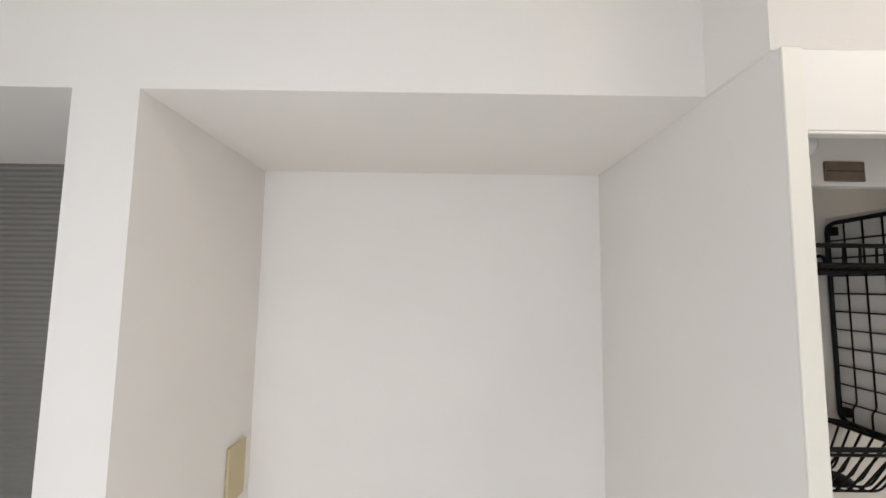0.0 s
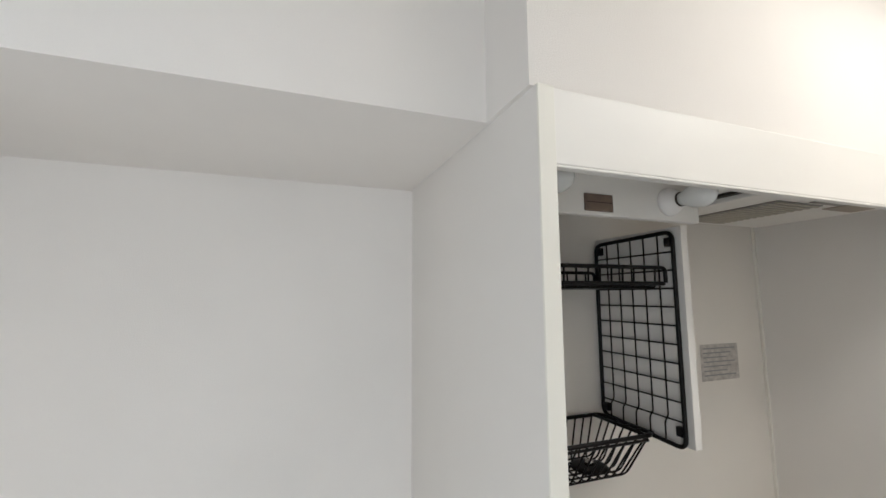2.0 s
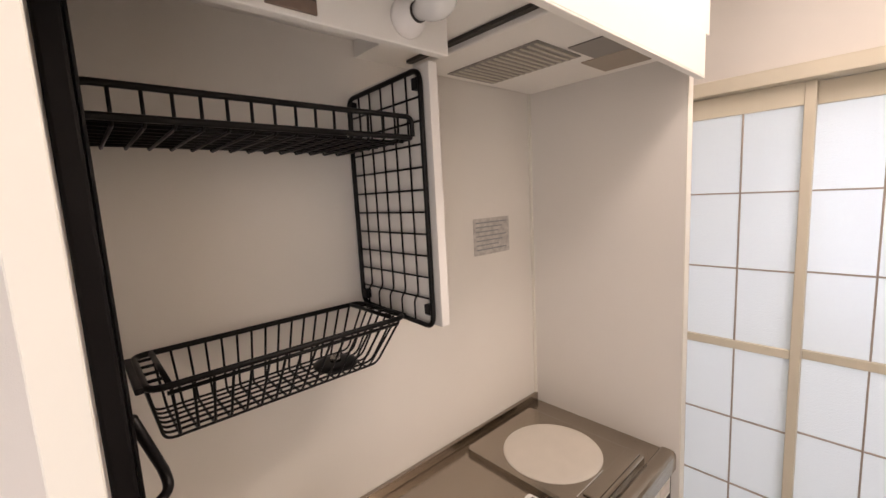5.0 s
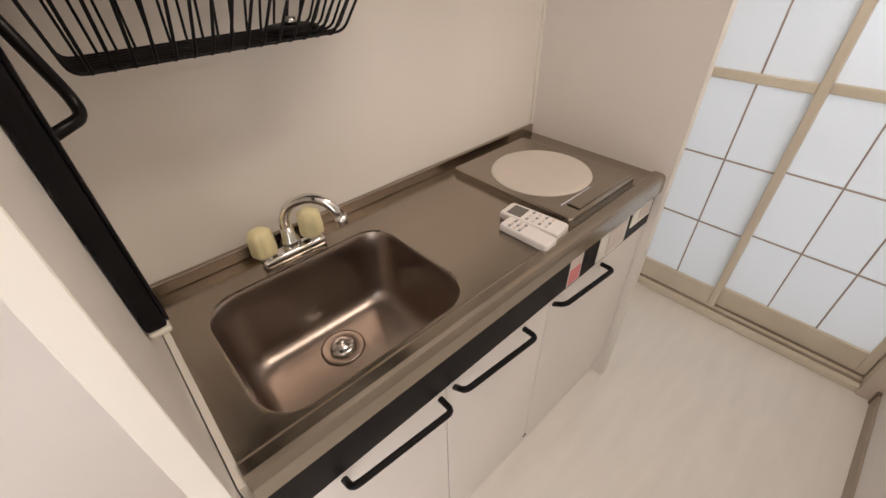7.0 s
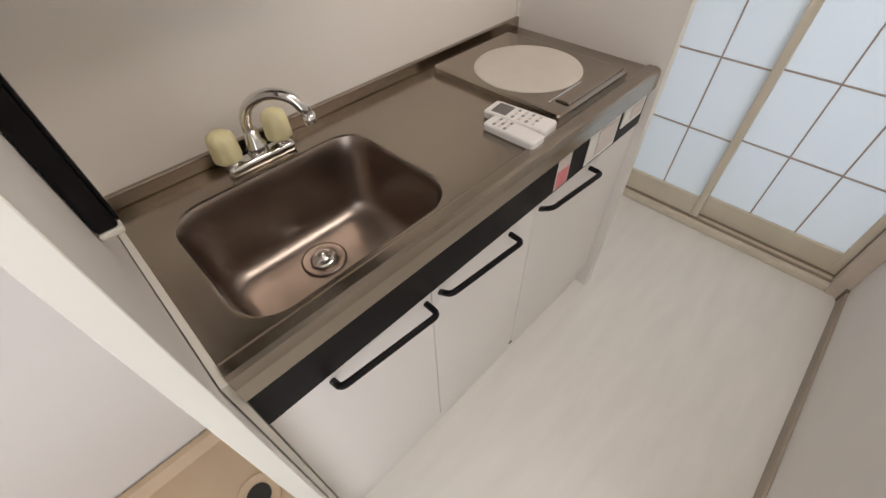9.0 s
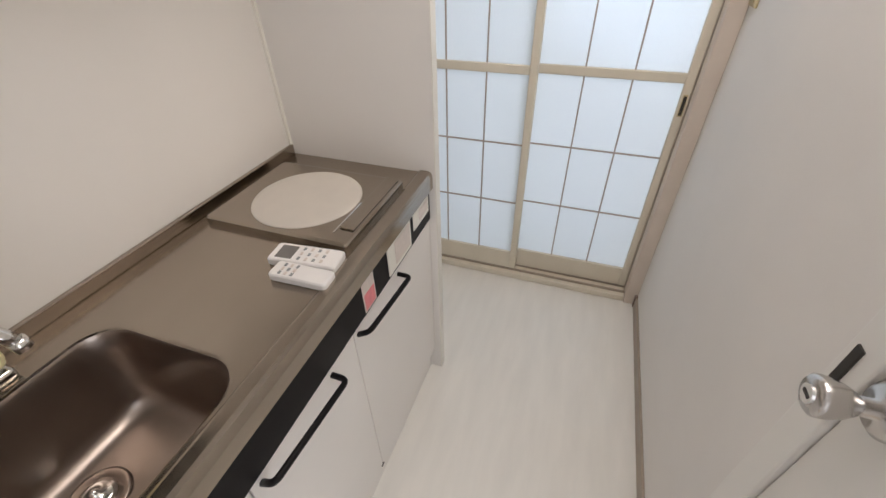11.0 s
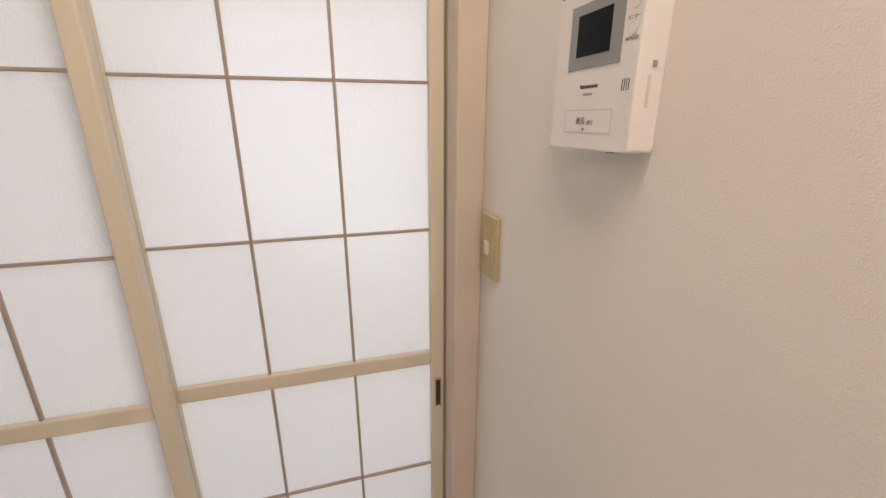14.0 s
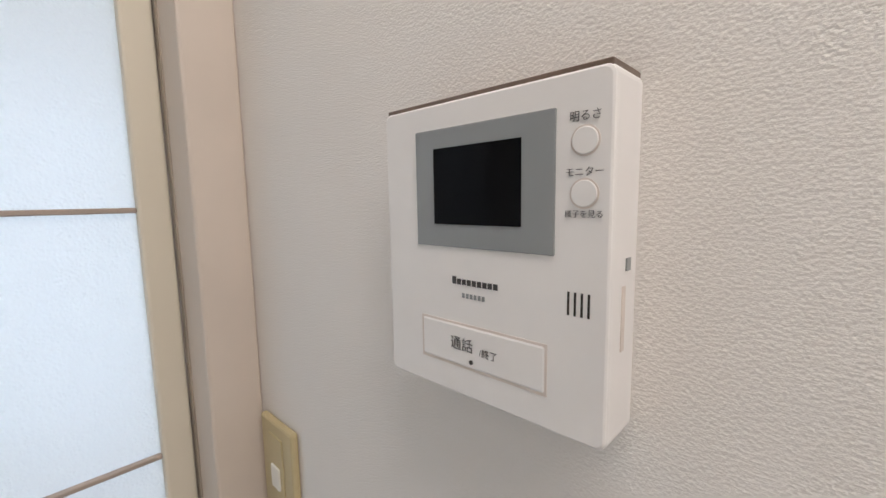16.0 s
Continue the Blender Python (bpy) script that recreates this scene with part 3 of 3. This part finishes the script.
side_grid(0.469, "black wire side grid of the dish rack, on the white board", 1)
side_grid(0.010, "black wire side grid of the dish rack, on the partition", -1)
rail = thing("rack_upright", "black upright rail on the partition", "rail")
part("rail_bar", box(0.0015, 0.024, -0.292, -0.266, 1.00, 1.79, 0.004), M_BLKPL, rail)
part("rail_rib", box(0.0245, 0.028, -0.288, -0.270, 1.005, 1.785, 0.001), M_BLACK, rail)
part("end_cap", box(0.0015, 0.026, -0.293, -0.265, 0.991, 0.9995, 0.003), M_EDGE, rail, "cream end cap")
part("towel_loop", tube(rounded([(0.028, -0.24, 1.335), (0.052, -0.222, 1.25), (0.054, -0.235, 1.232), (0.020, -0.27, 1.228)], 0.012), 0.006, 8), M_BLACK, rail, "black bent hook", True)


def dish_shelf():
    s = thing("dish_shelf", "black wire drying shelf of the dish rack", "dish rack")
    x0, x1, y0, y1, z = 0.022, 0.456, -0.236, -0.016, 1.664
    part("rim", tube(rounded([(x0, y0, z), (x1, y0, z), (x1, y1, z), (x0, y1, z)], 0.012, 4, True), 0.0045, 8, True), M_BLACK, s, smooth=True)
    part("rail_bar", tube(rounded([(x0, y0, z + 0.002), (x0, y0, z + 0.034), (x1, y0, z + 0.034), (x1, y0, z + 0.002)], 0.012), 0.0042, 8), M_BLACK, s, smooth=True)
    part("rail_bar", tube(rounded([(x0, y1, z + 0.002), (x0, y1, z + 0.034), (x1, y1, z + 0.034), (x1, y1, z + 0.002)], 0.012), 0.0042, 8), M_BLACK, s, smooth=True)
    for i in range(1, 15):
        x = x0 + (x1 - x0) * i / 15
        part("wire", tube(rounded([(x, y0, z + 0.034), (x, y0 + 0.002, z - 0.008), (x, y1 - 0.002, z - 0.008), (x, y1, z + 0.034)], 0.006, 3), 0.0021, 6), M_BLACK, s, smooth=True)
    for i in range(1, 8):
        y = y0 + (y1 - y0) * i / 8
        part("wire", tube([(x0, y, z - 0.004), (x1, y, z - 0.004)], 0.0024, 6), M_BLACK, s, smooth=True)
    return s


def dish_basket():
    s = thing("dish_basket", "black wire dish basket hung below the shelf", "dish basket")
    x0, x1, y0, y1, z = 0.050, 0.456, -0.182, -0.012, 1.338
    a0, a1, b0, b1, zb = 0.072, 0.398, -0.146, -0.036, 1.248
    part("rim", tube(rounded([(x0, y0, z), (x1, y0, z), (x1, y1, z), (x0, y1, z)], 0.022, 5, True), 0.0048, 8, True), M_BLACK, s, smooth=True)
    n = 15
    for i in range(n):
        t = (i + 0.5) / n
        xt, xb = x0 + 0.012 + (x1 - x0 - 0.024) * t, a0 + (a1 - a0) * t
        part("wire", tube(rounded([(xt, y0, z), (xb, b0, zb), (xb, b1, zb), (xt, y1, z)], 0.012, 4), 0.0021, 6), M_BLACK, s, smooth=True)
    for i in range(7):
        y = b0 + (b1 - b0) * i / 6
        yt = y0 + 0.012 + (y1 - y0 - 0.024) * i / 6
        part("wire", tube(rounded([(x0, yt, z), (a0 - 0.008, y, zb + 0.003), (a1 + 0.008, y, zb + 0.003), (x1, yt, z)], 0.014, 4), 0.0021, 6), M_BLACK, s, smooth=True)
    for xe, inward in ((x0, 1), (x1, -1)):
        xi = xe + inward * 0.024
        part("end_bar", tube([(xi, y0, z + 0.001), (xi, y1, z + 0.001)], 0.0040, 8), M_BLACK, s, smooth=True)
        for i in range(1, 5):
            y = y0 + (y1 - y0) * i / 5
            part("rung", tube([(xi, y, z + 0.001), (xe, y, z + 0.001)], 0.0026, 6), M_BLACK, s, smooth=True)
    part("front_bar", tube([(x0 + 0.02, y0 - 0.001, z - 0.009), (x1 - 0.02, y0 - 0.001, z - 0.009)], 0.0032, 8), M_BLACK, s, smooth=True)
    for sx in (x0 - 0.008, x1 + 0.004):
        part("hook", box(sx - 0.004, sx + 0.006, y0 + 0.01, y1 - 0.01, z - 0.005, z + 0.003, 0.002), M_BLKPL, s)
    return s


dish_shelf()
dish_basket()
plug = thing("sink_plug", "black rubber sink strainer lying in the wire basket", "sink strainer")
pm = pose(0.345, -0.100, 1.2545)
part("disc", lathe([(0.0, 0), (0.040, 0.0), (0.042, 0.003), (0.040, 0.006), (0.030, 0.008), (0.012, 0.008), (0.0, 0.008)], pm, 28), M_BLKPL, plug, smooth=True)
part("grip", lathe([(0.010, 0.0075), (0.009, 0.018), (0.0, 0.019)], pm, 16), M_NICKEL, plug, smooth=True)

label1 = thing("wall_label", "silver printed instruction label on the splash panel", "label")
part("sheet", box(0.842, 1.000, -0.0016, -0.0004, 1.386, 1.492, 0.0004, 1), M_LABEL, label1)
for i in range(7):
    z = 1.478 - i * 0.013
    part("printed_line", box(0.852, 0.985 - 0.018 * (i % 3), -0.0022, -0.0017, z, z + 0.0035), M_GREYP, label1)

# ---- washing machine niche ----
pan = thing("washing_machine_pan", "beige plastic washing machine pan on the floor", "drip pan")
lp = [rect_loop(-0.84, -0.035, -0.46, 0.055, 0.0, 0.02, 4), rect_loop(-0.84, -0.035, -0.46, 0.055, 0.052, 0.02, 4), rect_loop(-0.82, -0.055, -0.44, 0.035, 0.052, 0.02, 4),
      rect_loop(-0.80, -0.075, -0.42, 0.015, 0.020, 0.03, 4)]
part("tray", loft(lp), M_PAN, pan)
wd = part("drain", lathe([(0.062, 0), (0.062, 0.004), (0.055, 0.005), (0.048, 0.001), (0.0, 0.001)], pose(-0.145, -0.205, 0.021), 28), M_PAN, pan, smooth=True)
part("opening", lathe([(0.034, 0.0015), (0.033, 0.003), (0.0, 0.003)], pose(-0.145, -0.205, 0.021), 20), M_SLOT, wd)
tagp = thing("wall_plate", "pale olive plastic wall plate in the niche", "wall plate")
part("plate", box(-0.8548, -0.847, -0.05, 0.024, 1.155, 1.275, 0.003), M_PLATE, tagp)

# ---- intercom and switch on the south wall ----
ic = thing("intercom", "white video intercom with small dark screen on the wall", "intercom")
IX0, IX1, IZ0, IZ1 = 1.3295, 1.4525, 1.4265, 1.5675
FY = YS + 0.028
icx = lambda u: IX1 - u * (IX1 - IX0)      # u runs 0..1 as the front is read
icz = lambda v: IZ1 - v * (IZ1 - IZ0)      # v runs downwards
shell = loft([[Vector((p.x, y, p.y)) for p in rect_loop(IX0 + i, IX1 - i, IZ0 + i, IZ1 - i, 0, 0.0035, 4)] for i, y in ((0.002, YS), (0.0, YS + 0.003), (0.0, FY - 0.0016), (0.0004, FY - 0.0005), (0.0012, FY))])
part("casing", shell, M_WHITE, ic)
# The shadow above the casing is put in as a dark brown strip.
part("top_shadow_strip", box(IX0 + 0.0015, IX1 - 0.0015, YS + 0.0005, FY - 0.001, IZ1 - 0.001, IZ1 + 0.0018, 0.0005), M_WOODSW, ic, "brown strip standing for the shadow above the casing")


def ic_box(name, u0, u1, v0, v1, d, material, parent, label="", bevel=0.0005):
    return part(name, box(icx(u1), icx(u0), FY - 0.001, FY + d, icz(v1), icz(v0), bevel, 2), material, parent, label)


bez = ic_box("bezel", 0.196, 0.822, 0.085, 0.481, 0.0008, M_GREYP, ic, "grey screen surround")
ic_box("screen", 0.300, 0.702, 0.150, 0.404, 0.0012, M_SCREEN, bez, "dark switched-off screen", 0.0001)
talk = ic_box("talk_button", 0.215, 0.795, 0.745, 0.890, 0.0006, M_WHITE, ic, "wide white talk button", 0.0012)
ic_box("button_gap", 0.209, 0.801, 0.739, 0.897, 0.00025, M_PALE, ic, "", 0.0)
for i in range(4):
    ic_box("speaker_slot", 0.868 + i * 0.022, 0.875 + i * 0.022, 0.575, 0.640, 0.0002, M_SLOT, ic, "", 0.0)
for v in (0.178, 0.312):
    part("button_ring", lathe([(0.0056, -0.001), (0.0056, 0.0002), (0.0, 0.0002)], pose(icx(0.915), FY, icz(v), -90, 0, 0), 28), M_PALE, ic)
    part("round_button", lathe([(0.0049, 0.0), (0.0049, 0.0005), (0.0046, 0.0007), (0.0, 0.0007)], pose(icx(0.915), FY, icz(v), 90, 0, 180), 28), M_WHITE, ic, "round white button")
face = lambda u, v, d=0.0004: pose(icx(u), FY + d, icz(v), 90, 0, 180)
letters("明るさ", 0.0041, face(0.915, 0.118), M_INK, ic)
letters("モニター", 0.0037, face(0.915, 0.258), M_INK, ic)
letters("様子を見る", 0.0030, face(0.915, 0.366), M_INK, ic)
letters("通話", 0.0072, face(0.432, 0.815, 0.0008), M_INK, talk)
letters("/終了", 0.0046, face(0.562, 0.825, 0.0008), M_INK, talk)
part("dot", lathe([(0.0011, 0), (0.0011, 0.0004), (0.0, 0.0004)], face(0.480, 0.866, 0.0006), 16), M_INK, talk)
for i in range(9):
    ic_box("brand_bar", 0.385 + i * 0.0247, 0.404 + i * 0.0247, 0.580 + (0.0 if i == 0 else 0.007), 0.606, 0.00025, M_INK, ic, "", 0.0)
for i in range(6):
    ic_box("code_bar", 0.434 + i * 0.0192, 0.447 + i * 0.0192, 0.634, 0.650, 0.00015, M_GREYP, ic, "", 0.0)
part("side_switch", box(IX0 - 0.0006, IX0 + 0.001, YS + 0.010, YS + 0.014, icz(0.52), icz(0.485)), M_GREYP, ic)
part("side_slot", box(IX0 - 0.0004, IX0 + 0.001, YS + 0.014, YS + 0.017, icz(0.74), icz(0.56)), M_PALE, ic)
part("hang_tab", box(1.362, 1.369, YS + 0.008, YS + 0.018, IZ0 - 0.002, IZ0 + 0.001), M_TRIM, ic)

swp = thing("light_switch", "yellowed beige light switch plate on the wall", "light switch")
part("plate", box(1.636, 1.706, YS, YS + 0.008, 1.188, 1.300, 0.003), M_PLATE, swp)
ins = part("insert", box(1.656, 1.686, YS + 0.0075, YS + 0.0095, 1.198, 1.286, 0.001), M_PLATE, swp)
part("rocker", box(1.662, 1.680, YS + 0.009, YS + 0.0115, 1.230, 1.254, 0.001), M_EDGE, ins)

plate2 = thing("wall_plate", "pale olive plastic wall plate beside the door", "wall plate")
part("plate", box(0.690, 0.757, YS, YS + 0.008, 1.205, 1.325, 0.003), M_PLATE, plate2)
part("insert", box(0.708, 0.739, YS + 0.0075, YS + 0.0095, 1.222, 1.308, 0.001), M_PLATE, plate2)
holes = thing("wall_fixing_holes", "two filled screw holes with yellowed stains", "screw hole")
for hx, z in ((1.629, 1.037), (1.640, 1.126)):
    part("hole", lathe([(0.008, 0), (0.006, 0.0012), (0.0, 0.0012)], pose(hx, 0, z, 90, 0, 0), 14), M_HOLE, holes)

# unseen ceiling lamp, made up as a body for the ceiling fill
cl = thing("added_ceiling_lamp", "long opal ceiling lamp added unseen over the corridor", "ceiling lamp")
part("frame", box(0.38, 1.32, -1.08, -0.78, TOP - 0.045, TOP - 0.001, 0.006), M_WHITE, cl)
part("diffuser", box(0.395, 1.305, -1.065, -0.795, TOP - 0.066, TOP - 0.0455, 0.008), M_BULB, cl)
